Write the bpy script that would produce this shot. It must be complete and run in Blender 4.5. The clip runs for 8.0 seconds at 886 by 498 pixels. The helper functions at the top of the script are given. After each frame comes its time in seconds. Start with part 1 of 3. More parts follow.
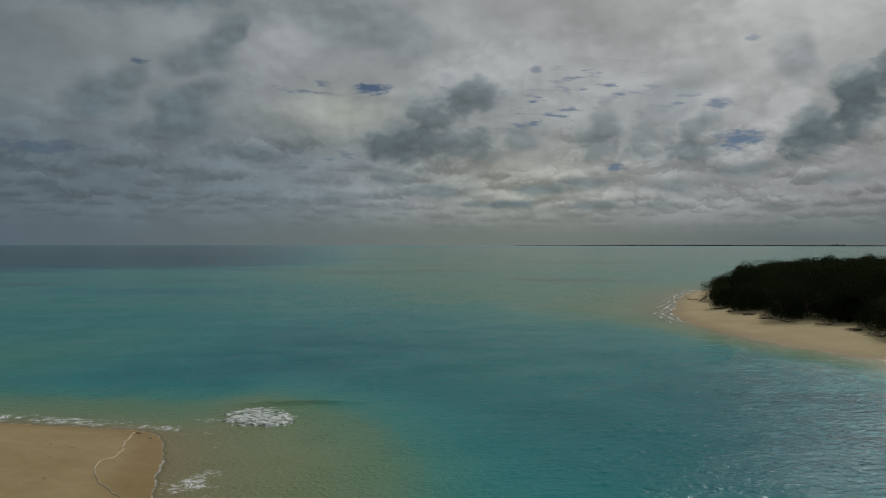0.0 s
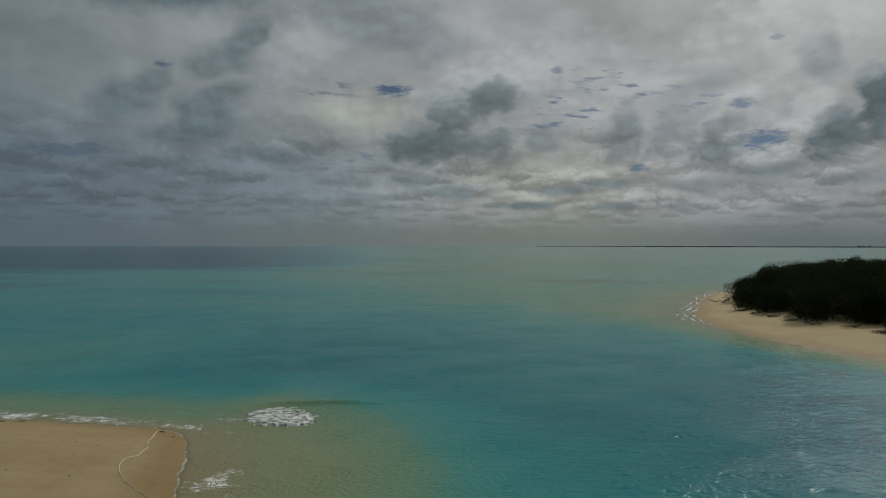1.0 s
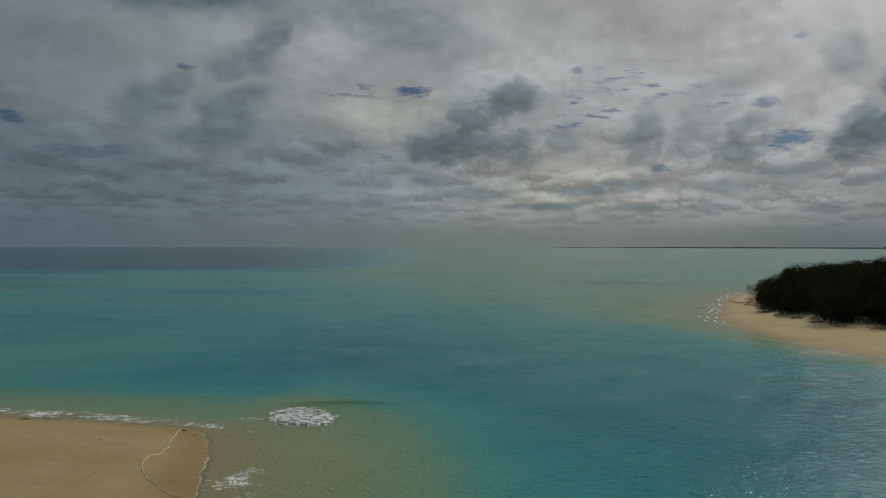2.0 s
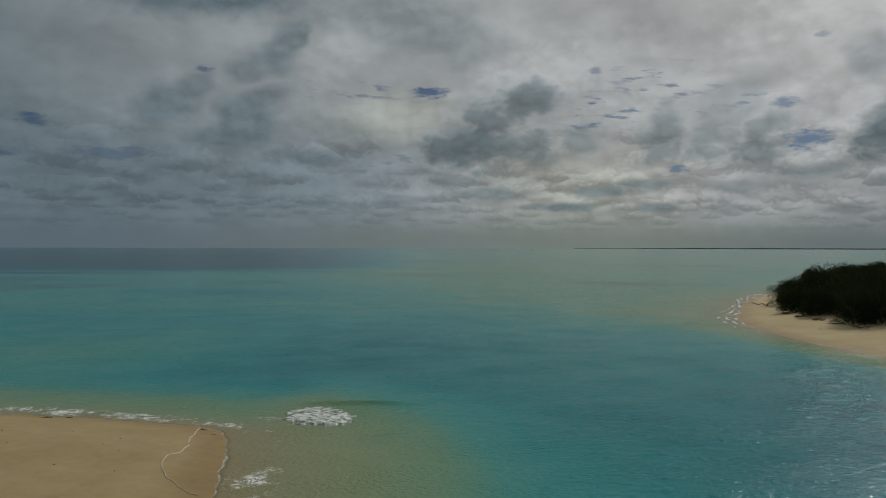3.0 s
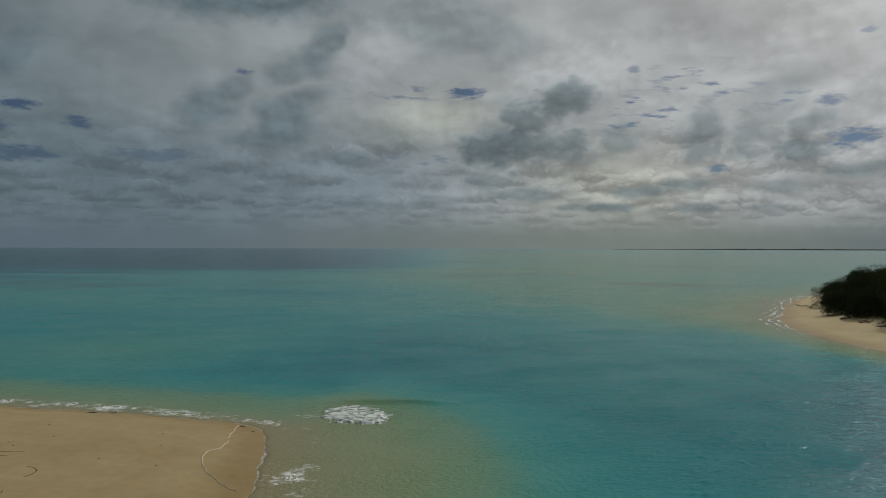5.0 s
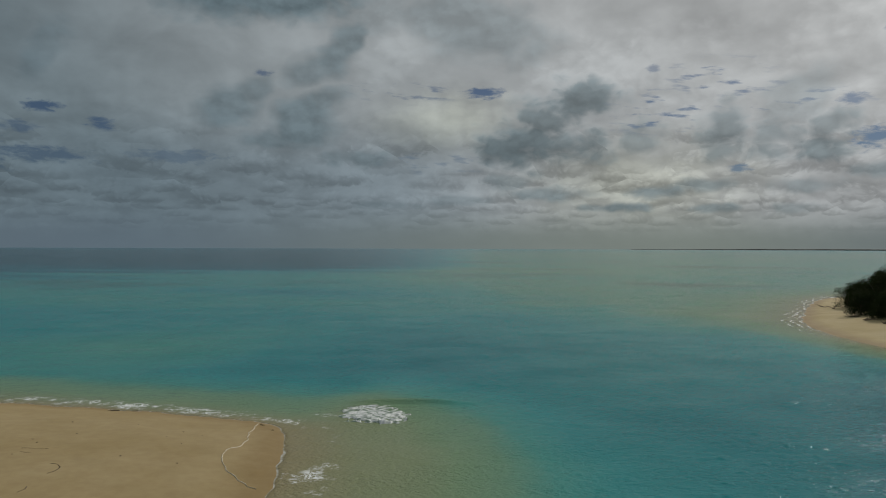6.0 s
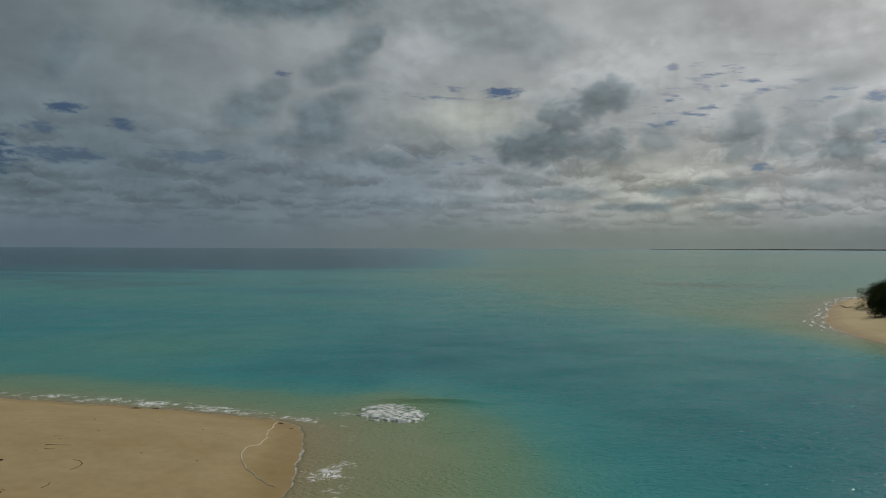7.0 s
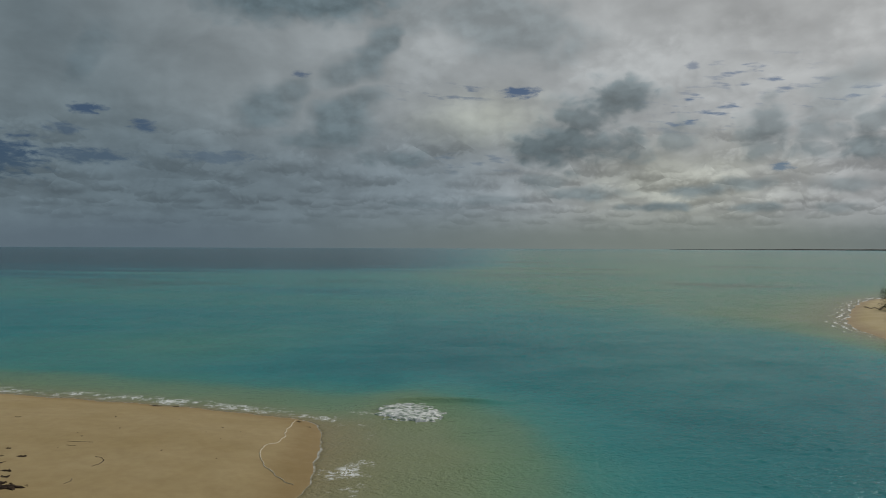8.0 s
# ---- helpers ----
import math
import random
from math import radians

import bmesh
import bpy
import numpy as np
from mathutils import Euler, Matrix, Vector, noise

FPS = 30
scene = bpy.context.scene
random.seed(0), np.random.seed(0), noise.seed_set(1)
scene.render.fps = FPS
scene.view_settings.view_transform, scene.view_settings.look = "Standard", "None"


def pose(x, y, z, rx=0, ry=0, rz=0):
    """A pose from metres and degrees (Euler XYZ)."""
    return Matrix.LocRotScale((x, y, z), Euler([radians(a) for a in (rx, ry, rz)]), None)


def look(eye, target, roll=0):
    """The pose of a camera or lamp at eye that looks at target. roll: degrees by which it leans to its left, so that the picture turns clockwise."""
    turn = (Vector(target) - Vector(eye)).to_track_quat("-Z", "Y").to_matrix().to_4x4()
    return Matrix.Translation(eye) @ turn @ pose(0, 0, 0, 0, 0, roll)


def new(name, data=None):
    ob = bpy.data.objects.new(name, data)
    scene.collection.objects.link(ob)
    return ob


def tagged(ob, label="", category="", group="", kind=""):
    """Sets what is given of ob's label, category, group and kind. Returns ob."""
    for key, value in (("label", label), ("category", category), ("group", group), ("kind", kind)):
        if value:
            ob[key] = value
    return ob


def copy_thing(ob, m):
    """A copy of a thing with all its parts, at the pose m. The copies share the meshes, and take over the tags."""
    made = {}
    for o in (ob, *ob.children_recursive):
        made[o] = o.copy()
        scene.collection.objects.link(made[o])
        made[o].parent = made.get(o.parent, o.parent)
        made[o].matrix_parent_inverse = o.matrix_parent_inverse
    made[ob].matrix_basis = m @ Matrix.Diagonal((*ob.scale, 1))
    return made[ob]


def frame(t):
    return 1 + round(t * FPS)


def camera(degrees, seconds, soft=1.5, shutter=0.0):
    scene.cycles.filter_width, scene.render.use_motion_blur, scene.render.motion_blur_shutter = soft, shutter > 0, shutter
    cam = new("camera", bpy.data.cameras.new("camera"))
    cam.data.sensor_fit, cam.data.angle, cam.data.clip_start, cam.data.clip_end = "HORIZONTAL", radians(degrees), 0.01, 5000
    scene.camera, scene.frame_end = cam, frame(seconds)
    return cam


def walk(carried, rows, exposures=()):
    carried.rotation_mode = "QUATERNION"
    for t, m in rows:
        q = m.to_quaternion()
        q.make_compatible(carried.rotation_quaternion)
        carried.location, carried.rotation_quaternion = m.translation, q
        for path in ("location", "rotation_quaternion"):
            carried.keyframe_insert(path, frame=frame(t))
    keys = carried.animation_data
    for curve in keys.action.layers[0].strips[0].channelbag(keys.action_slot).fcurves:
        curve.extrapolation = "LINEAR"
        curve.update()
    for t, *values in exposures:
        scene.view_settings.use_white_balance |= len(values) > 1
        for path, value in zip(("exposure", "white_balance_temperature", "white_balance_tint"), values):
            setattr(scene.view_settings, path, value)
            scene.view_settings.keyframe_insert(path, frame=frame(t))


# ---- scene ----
cam = camera(61.2, 8.0, soft=1.0)
EYE = 8.0
# seconds, sideways, ahead, height, turn to the left, tilt, lean
ROWS = [
    (0.0, 0.0, 0.0, 8.0, 0.0, -0.373, -0.074),
    (0.5, 0.0, 0.0, 7.99, 0.735, -0.336, -0.08),
    (1.0, 0.0, 0.0, 7.98, 1.56, -0.285, -0.088),
    (1.5, 0.0, 0.0, 7.97, 2.36, -0.249, -0.1),
    (3.0, 0.0, 0.0, 7.94, 4.40, -0.149, -0.122),
    (3.5, 0.0, 0.0, 7.93, 5.09, -0.136, -0.138),
    (4.0, 0.0, 0.0, 7.92, 5.86, -0.125, -0.154),
    (4.5, 0.0, 0.0, 7.91, 6.52, -0.122, -0.169),
    (6.0, 0.0, 0.0, 7.88, 8.58, -0.105, -0.187),
    (6.5, 0.0, 0.0, 7.87, 9.28, -0.118, -0.2),
    (7.0, 0.0, 0.0, 7.86, 9.95, -0.123, -0.212),
    (7.5, 0.0, 0.0, 7.85, 10.63, -0.127, -0.226),
    (8.0, 0.0, 0.0, 7.84, 11.31, -0.137, -0.239),
]
walk(cam, [(t, pose(x, y, z, 90 + tilt, lean, turn)) for t, x, y, z, turn, tilt, lean in ROWS],
     [(0.0, -1.0), (1.5, -0.98), (3.5, -0.9), (4.5, -0.87), (6.5, -0.8), (8.0, -0.8)])


# ---- node helpers ----
class Graph:
    """A small wrapper round a node tree."""

    def __init__(self, tree):
        self.tree = tree
        tree.nodes.clear()

    def node(self, kind):
        return self.tree.nodes.new(kind)

    def put(self, socket, value):
        if value is None:
            return
        if isinstance(value, bpy.types.NodeSocket):
            self.tree.links.new(value, socket)
        else:
            socket.default_value = value

    def math(self, op, a, b=None, c=None, clamp=False):
        n = self.node("ShaderNodeMath")
        n.operation, n.use_clamp = op, clamp
        for socket, value in zip(n.inputs, (a, b, c)):
            self.put(socket, value)
        return n.outputs[0]

    def vec(self, op, a, b=None):
        n = self.node("ShaderNodeVectorMath")
        n.operation = op
        for socket, value in zip(n.inputs, (a, b)):
            self.put(socket, value)
        return n.outputs[1] if op in ("LENGTH", "DOT_PRODUCT", "DISTANCE") else n.outputs[0]

    def xyz(self, x, y, z=0.0):
        n = self.node("ShaderNodeCombineXYZ")
        for socket, value in zip(n.inputs, (x, y, z)):
            self.put(socket, value)
        return n.outputs[0]

    def split(self, v):
        n = self.node("ShaderNodeSeparateXYZ")
        self.put(n.inputs[0], v)
        return n.outputs

    def step(self, value, low, high, out_low=0.0, out_high=1.0, kind="SMOOTHSTEP"):
        n = self.node("ShaderNodeMapRange")
        n.interpolation_type = kind
        for socket, v in zip(n.inputs, (value, low, high, out_low, out_high)):
            self.put(socket, v)
        return n.outputs[0]

    def noise(self, v, scale, detail=4.0, rough=0.5, distortion=0.0, kind="FBM"):
        n = self.node("ShaderNodeTexNoise")
        n.noise_type = kind
        self.put(n.inputs["Vector"], v)
        for name, value in (("Scale", scale), ("Detail", detail), ("Roughness", rough), ("Distortion", distortion)):
            self.put(n.inputs[name], value)
        return n.outputs[0]

    def cells(self, v, scale, feature="DISTANCE_TO_EDGE"):
        n = self.node("ShaderNodeTexVoronoi")
        n.feature = feature
        self.put(n.inputs["Vector"], v)
        self.put(n.inputs["Scale"], scale)
        return n.outputs["Distance"]

    def puffs(self, v, scale):
        """Rounded heaps: 1 in the middle of a heap, 0 between heaps."""
        n = self.node("ShaderNodeTexVoronoi")
        n.feature, n.normalize, n.voronoi_dimensions = "SMOOTH_F1", True, "2D"
        self.put(n.inputs["Vector"], v)
        for name, value in (("Scale", scale), ("Detail", 1.6), ("Roughness", 0.4), ("Lacunarity", 2.3), ("Smoothness", 0.5)):
            self.put(n.inputs[name], value)
        return self.math("SUBTRACT", 1.0, n.outputs["Distance"])

    def mix(self, factor, a, b):
        n = self.node("ShaderNodeMix")
        n.data_type = "RGBA"
        self.put(n.inputs[0], factor)
        self.put(n.inputs[6], a if not isinstance(a, tuple) else (*a[:3], 1))
        self.put(n.inputs[7], b if not isinstance(b, tuple) else (*b[:3], 1))
        return n.outputs[2]

    def ramp(self, factor, stops, interpolation="LINEAR"):
        n = self.node("ShaderNodeValToRGB")
        n.color_ramp.interpolation = interpolation
        el = n.color_ramp.elements
        while len(el) < len(stops):
            el.new(0.5)
        for e, (place, colour) in zip(el, stops):
            e.position, e.color = place, (*colour, 1)
        self.put(n.inputs[0], factor)
        return n.outputs[0]

    def bump(self, height, strength, distance, normal=None):
        n = self.node("ShaderNodeBump")
        for name, value in (("Strength", strength), ("Distance", distance), ("Height", height), ("Normal", normal)):
            self.put(n.inputs[name], value)
        return n.outputs[0]


# ---- world: broken cloud over a blue sky ----
SUN_AZ, SUN_EL = 35.0, 36.0
world = bpy.data.worlds.new("sky")
scene.world = world
world.use_nodes = True
g = Graph(world.node_tree)
way = g.node("ShaderNodeTexCoord").outputs["Generated"]
wx, wy, wz = g.split(way)
azim = g.math("MULTIPLY", g.math("ARCTAN2", wx, wy), 57.2958)
elev = g.math("MULTIPLY", g.math("ARCSINE", wz), 57.2958)
sky = g.node("ShaderNodeTexSky")
sky.sky_type, sky.sun_disc = "NISHITA", False
sky.sun_elevation, sky.sun_rotation = radians(SUN_EL), radians(SUN_AZ)
blue = g.vec("MULTIPLY", sky.outputs[0], (0.1, 0.1, 0.1))
# broad soft sheets, streaks that climb to the right, and the fluff and heads of single clouds
deck = g.math("ADD", g.math("MAXIMUM", wz, 0.0), 0.2)
plan = g.xyz(g.math("DIVIDE", wx, deck), g.math("DIVIDE", wy, deck), 0.0)
wide = g.noise(plan, 1.9, 4.0, 0.5)
face = g.xyz(azim, g.math("MULTIPLY", elev, 1.5), 0.0)
lifted = g.vec("ADD", face, (0.35, 0.75, 0.0))
fluff, fluff_up = g.noise(face, 0.33, 5.0, 0.5), g.noise(lifted, 0.33, 5.0, 0.5)
bend = g.vec("MULTIPLY", g.xyz(fluff, g.noise(g.vec("ADD", face, (50.0, 20.0, 0.0)), 0.33, 4.0, 0.5)), (0.28, 0.28, 0.0))
heads = g.puffs(g.vec("ADD", g.vec("MULTIPLY", face, (0.1, 0.1, 0.0)), bend), 7.0)
heads_up = g.puffs(g.vec("ADD", g.vec("MULTIPLY", lifted, (0.1, 0.1, 0.0)), bend), 7.0)
relief = g.math("MULTIPLY_ADD", g.math("SUBTRACT", fluff, fluff_up), 0.9, g.math("MULTIPLY", g.math("SUBTRACT", heads, heads_up), 0.22))
wisps = g.noise(g.xyz(g.math("MULTIPLY_ADD", elev, -0.8, azim), g.math("MULTIPLY_ADD", azim, 0.5, g.math("MULTIPLY", elev, 1.7))), 0.13, 5.0, 0.5, 0.3)
azim_w = g.math("MULTIPLY_ADD", g.math("SUBTRACT", g.noise(face, 0.24, 2.0, 0.5), 0.5), 4.0, azim)
elev_w = g.math("MULTIPLY_ADD", g.math("SUBTRACT", g.noise(g.vec("ADD", face, (50.0, 20.0, 0.0)), 0.24, 2.0, 0.5), 0.5), 2.4, elev)
ragged = g.math("MULTIPLY_ADD", g.math("SUBTRACT", 0.5, fluff), 2.0, g.math("MULTIPLY", g.math("SUBTRACT", 0.68, heads), 1.5))
frayed = g.math("SUBTRACT", g.noise(g.xyz(azim, g.math("MULTIPLY", elev, 2.8)), 0.95, 5.0, 0.62, 0.4), 0.5)
streaks = g.noise(g.xyz(g.math("MULTIPLY", azim, 0.55), g.math("MULTIPLY_ADD", azim, 0.2, g.math("MULTIPLY", elev, 2.4))), 0.9, 4.0, 0.5)
fine_heads = g.puffs(g.vec("ADD", g.vec("MULTIPLY", face, (0.1, 0.1, 0.0)), bend), 17.0)


def heaped_clouds(wide_by, high_by, shift, size, spread):
    """Cumulus scattered one to a cell, in degrees: how much of it covers the sky, and how light it is, from a flat dark base to a lit top."""
    v = g.xyz(g.math("MULTIPLY_ADD", azim, 1 / wide_by, shift), g.math("MULTIPLY_ADD", elev, 1 / high_by, 0.37 * shift), 0.0)
    n = g.node("ShaderNodeTexVoronoi")
    n.voronoi_dimensions, n.feature = "2D", "F1"
    g.put(n.inputs["Vector"], v)
    n.inputs["Scale"].default_value, n.inputs["Randomness"].default_value = 1.0, 0.85
    dx, dy, _ = g.split(g.vec("SUBTRACT", v, n.outputs["Position"]))
    own = g.split(n.outputs["Color"])[0]
    across = g.math("MAXIMUM", dy, g.math("MULTIPLY", dy, -2.4))
    edge = g.math("MULTIPLY_ADD", g.math("SUBTRACT", 0.5, fluff), 1.6, g.math("MULTIPLY", g.math("SUBTRACT", 0.68, fine_heads), 1.3))
    d = g.math("ADD", g.math("DIVIDE", g.vec("LENGTH", g.xyz(dx, across)), g.math("MULTIPLY_ADD", own, spread, size)), edge)
    top = g.math("MULTIPLY_ADD", g.math("SUBTRACT", fine_heads, 0.68), 0.5, g.math("MULTIPLY_ADD", relief, 0.8, dy))
    return g.step(d, 1.2, 0.6), g.step(top, -0.15, 0.4)


def cloud_field(spots, a, e, edge, amount, inner, outer, grow=1.0, lift=0.0):
    """The union of slanted patches with uneven edges: azimuth, elevation, half width, half height, slant, weight."""
    total = 0.0
    for az, el, w, h, slant, weight in spots:
        w, h = grow * w, grow * h
        c, s = math.cos(radians(slant)), math.sin(radians(slant))
        da, de = g.math("SUBTRACT", a, az), g.math("SUBTRACT", e, el + lift)
        u = g.math("MULTIPLY_ADD", da, c / w, g.math("MULTIPLY", de, s / w))
        v = g.math("MULTIPLY_ADD", da, -s / h, g.math("MULTIPLY", de, c / h))
        d = g.math("MULTIPLY_ADD", edge, amount, g.vec("LENGTH", g.xyz(u, v)))
        total = g.math("MAXIMUM", total, g.step(d, outer, inner, 0.0, weight))
    return total


SOFT_CLOUDS = [
    (-18.9, 9.3, 2.2, 1.5, 10, 0.8), (-18.0, 10.4, 1.6, 1.0, 30, 0.7), (-21.6, 8.0, 1.8, 0.6, 0, 0.6),
    (-24.6, 10.2, 1.8, 1.0, 20, 0.7), (-23.0, 11.3, 1.6, 0.8, 35, 0.6), (-16.4, 14.9, 1.9, 1.1, 55, 0.75), (-18.6, 13.2, 1.9, 0.9, 25, 0.6),
    (-21.6, 18.2, 6.4, 1.6, 3, 1.0), (-6.2, 16.4, 4.6, 2.0, -10, 0.5), (-13.5, 17.5, 3.0, 1.5, 20, 0.3), (25.4, 12.7, 1.0, 1.3, 0, 0.45),
    (17.0, 10.3, 2.2, 1.2, 35, 0.4), (-36.5, 13.0, 1.0, 2.0, -35, 0.35),
]
FIRM_CLOUDS = [
    (1.6, 10.9, 3.0, 1.3, 4, 0.85), (3.2, 11.6, 1.5, 1.0, 0, 0.8), (-1.2, 9.4, 2.2, 1.5, 10, 0.8), (-2.8, 7.9, 2.6, 1.7, 0, 0.9), (0.8, 7.7, 3.0, 1.2, 0, 0.75),
    (28.6, 9.6, 2.7, 1.7, 50, 1.0), (26.8, 7.9, 2.4, 1.3, 20, 1.0), (31.0, 11.0, 2.4, 1.2, 40, 0.85), (11.9, 8.3, 1.6, 1.7, 0, 0.7),
    (6.4, 8.0, 1.4, 1.0, 0, 0.6), (15.6, 8.0, 1.4, 1.3, 0, 0.6), (17.6, 6.9, 3.6, 0.7, 4, 0.8), (18.8, 8.2, 1.6, 1.2, 10, 0.65),
]
FLAT_CLOUDS = [
    (4.2, 3.0, 1.9, 0.3, 0, 0.85), (7.6, 4.2, 2.2, 0.45, 0, 0.75), (-0.8, 4.1, 2.4, 0.5, 0, 0.7), (11.6, 2.9, 1.5, 0.28, 0, 0.7),
    (11.0, 4.6, 1.6, 0.45, 0, 0.6), (-7.8, 3.6, 2.0, 0.3, 0, 0.35), (16.6, 2.8, 1.3, 0.3, 0, 0.5), (17.2, 4.4, 1.8, 0.4, 0, 0.5), (22.8, 5.4, 2.2, 0.4, 0, 0.6), (27.0, 4.6, 2.0, 0.4, 0, 0.5),
    (-4.0, 4.9, 1.6, 0.5, 0, 0.5), (-15.4, 6.7, 1.9, 0.5, 0, 0.6), (24.0, 2.6, 1.5, 0.25, 0, 0.4), (-12.9, 3.2, 1.6, 0.25, 0, 0.35),
]
GREY_BANDS = [
    (-36.0, 17.0, 8.0, 4.0, 0, 0.2), (-30.0, 4.4, 14.0, 2.4, 0, 0.55), (-11.0, 7.8, 2.6, 0.9, 0, 0.5), (-15.0, 7.2, 3.0, 0.6, 0, 0.4),
    (3.5, 6.4, 4.5, 0.8, 0, 0.55), (22.0, 4.6, 6.0, 1.3, 3, 0.55), (29.0, 3.8, 6.0, 2.6, 0, 0.6), (31.0, 8.0, 3.0, 4.0, 0, 0.35), (-27.0, 14.5, 4.0, 2.0, 30, 0.3), (16.0, 4.3, 4.0, 0.5, 0, 0.4), (-39.0, 13.0, 3.0, 1.6, 40, 0.35),
    (-5.0, 5.6, 3.0, 0.5, 0, 0.4), (20.0, 12.2, 3.0, 0.7, 20, 0.3), (10.0, 16.0, 2.5, 1.4, 50, 0.3),
]
BRIGHT_CLOUDS = [
    (-14.9, 5.3, 1.8, 0.6, 0, 0.5), (9.0, 5.6, 3.5, 0.9, 0, 0.8), (-11.6, 15.2, 2.2, 1.3, 20, 0.6), (-8.0, 9.6, 4.0, 1.5, 0, 0.55), (-13.6, 13.4, 1.3, 1.5, 30, 0.5),
    (4.4, 13.2, 5.0, 1.6, 10, 0.8), (26.0, 16.5, 6.0, 2.6, 15, 0.7), (24.0, 9.2, 2.2, 1.2, 45, 0.8), (15.0, 11.0, 6.0, 1.8, 0, 0.6),
    (-28.5, 4.6, 1.3, 0.6, 0, 0.6), (-35.5, 5.0, 2.4, 0.7, 0, 0.45), (-11.0, 3.4, 2.0, 0.5, 0, 0.35), (28.0, 5.4, 3.0, 0.7, 0, 0.6), (-20.5, 12.4, 2.0, 0.5, 20, 0.4), (14.5, 5.4, 1.6, 0.6, 0, 0.5),
]
BLUE_GAPS = [
    (-5.5, 11.65, 1.35, 0.38, 0, 0.9), (21.4, 7.4, 1.2, 0.6, 8, 1.0), (22.0, 7.5, 1.0, 0.5, 8, 1.0), (20.1, 9.95, 0.7, 0.4, 0, 0.7),
    (12.95, 5.7, 0.75, 0.25, 0, 0.9), (22.4, 14.3, 0.55, 0.2, 0, 0.45), (-28.3, 6.5, 2.6, 0.45, 0, 0.5),
    (-36.8, 9.4, 1.1, 0.34, 0, 0.9), (-33.1, 8.45, 0.8, 0.4, -10, 0.8), (-38.2, 8.0, 1.0, 0.35, 0, 0.6),
    (-37.0, 6.2, 2.8, 0.5, 0, 0.75), (-42.5, 5.9, 2.8, 1.4, 0, 1.0), (-22.1, 12.75, 0.7, 0.22, 0, 0.65), (7.1, 13.0, 0.45, 0.25, 0, 0.5),
]
GAP_FIELDS = [(7.6, 9.9, 3.2, 1.3, 0, 0.9), (11.8, 12.0, 3.2, 1.2, -8, 0.8), (16.5, 10.2, 4.5, 0.6, 0, 0.7), (-11.5, 11.7, 4.0, 0.7, 0, 0.6), (-9.0, 6.4, 3.5, 0.7, 0, 0.5)]
soft = cloud_field(SOFT_CLOUDS, azim_w, elev_w, ragged, 0.3, 0.5, 1.32, 1.3)
firm = cloud_field(FIRM_CLOUDS, azim_w, elev_w, ragged, 0.85, 0.3, 1.28, 1.22)
rims = cloud_field(FIRM_CLOUDS, azim_w, elev_w, ragged, 0.9, 0.6, 1.3, 1.22, 0.45)
buried = cloud_field(FIRM_CLOUDS, azim_w, elev_w, ragged, 0.9, 0.3, 1.3, 1.1, -0.9)
flat = cloud_field(FLAT_CLOUDS, azim_w, elev, ragged, 0.8, 0.3, 1.3, 1.3)
darks = g.math("MAXIMUM", soft, g.math("MAXIMUM", firm, flat))
greys = cloud_field(GREY_BANDS, azim_w, elev_w, ragged, 0.9, 0.1, 1.6, 1.2)
whites = cloud_field(BRIGHT_CLOUDS, azim_w, elev_w, ragged, 0.8, 0.1, 1.5, 1.2)
whites = g.math("MAXIMUM", whites, cloud_field(FLAT_CLOUDS, azim_w, elev_w, ragged, 1.2, 0.1, 1.4, 1.3, 0.7))
gaps = cloud_field(BLUE_GAPS, azim, elev, frayed, 3.2, 0.3, 1.45, 1.0)
gaps = g.math("MAXIMUM", gaps, g.math("MULTIPLY", cloud_field(GAP_FIELDS, azim, elev, frayed, 0.8, 0.4, 1.4, 1.2), g.step(streaks, 0.53, 0.7)))
# general brightness: lighter towards the sun, greyer away from it
sun_way = (math.sin(radians(SUN_AZ)) * math.cos(radians(SUN_EL)), math.cos(radians(SUN_AZ)) * math.cos(radians(SUN_EL)), math.sin(radians(SUN_EL)))
near_sun = g.vec("DOT_PRODUCT", way, (0.468, 0.621, 0.629))
light = g.step(near_sun, 0.34, 0.98, 0.0, 1.0, "LINEAR")
veil = g.mix(light, (0.288, 0.345, 0.385), (0.795, 0.755, 0.75))
# unseen sky behind the camera, darkened to cut the light on the thicket
veil = g.mix(g.step(near_sun, 0.3, -0.5), veil, (0.13, 0.15, 0.165))
veil = g.mix(g.math("MULTIPLY", g.step(azim, 0.0, -14.0), g.step(elev, 11.0, 5.0, 0.0, 0.5)), veil, (0.26, 0.345, 0.42))
tone = g.step(g.math("MULTIPLY_ADD", wisps, 0.6, g.math("MULTIPLY", wide, 0.4)), 0.36, 0.64, 0.82, 1.2, "LINEAR")
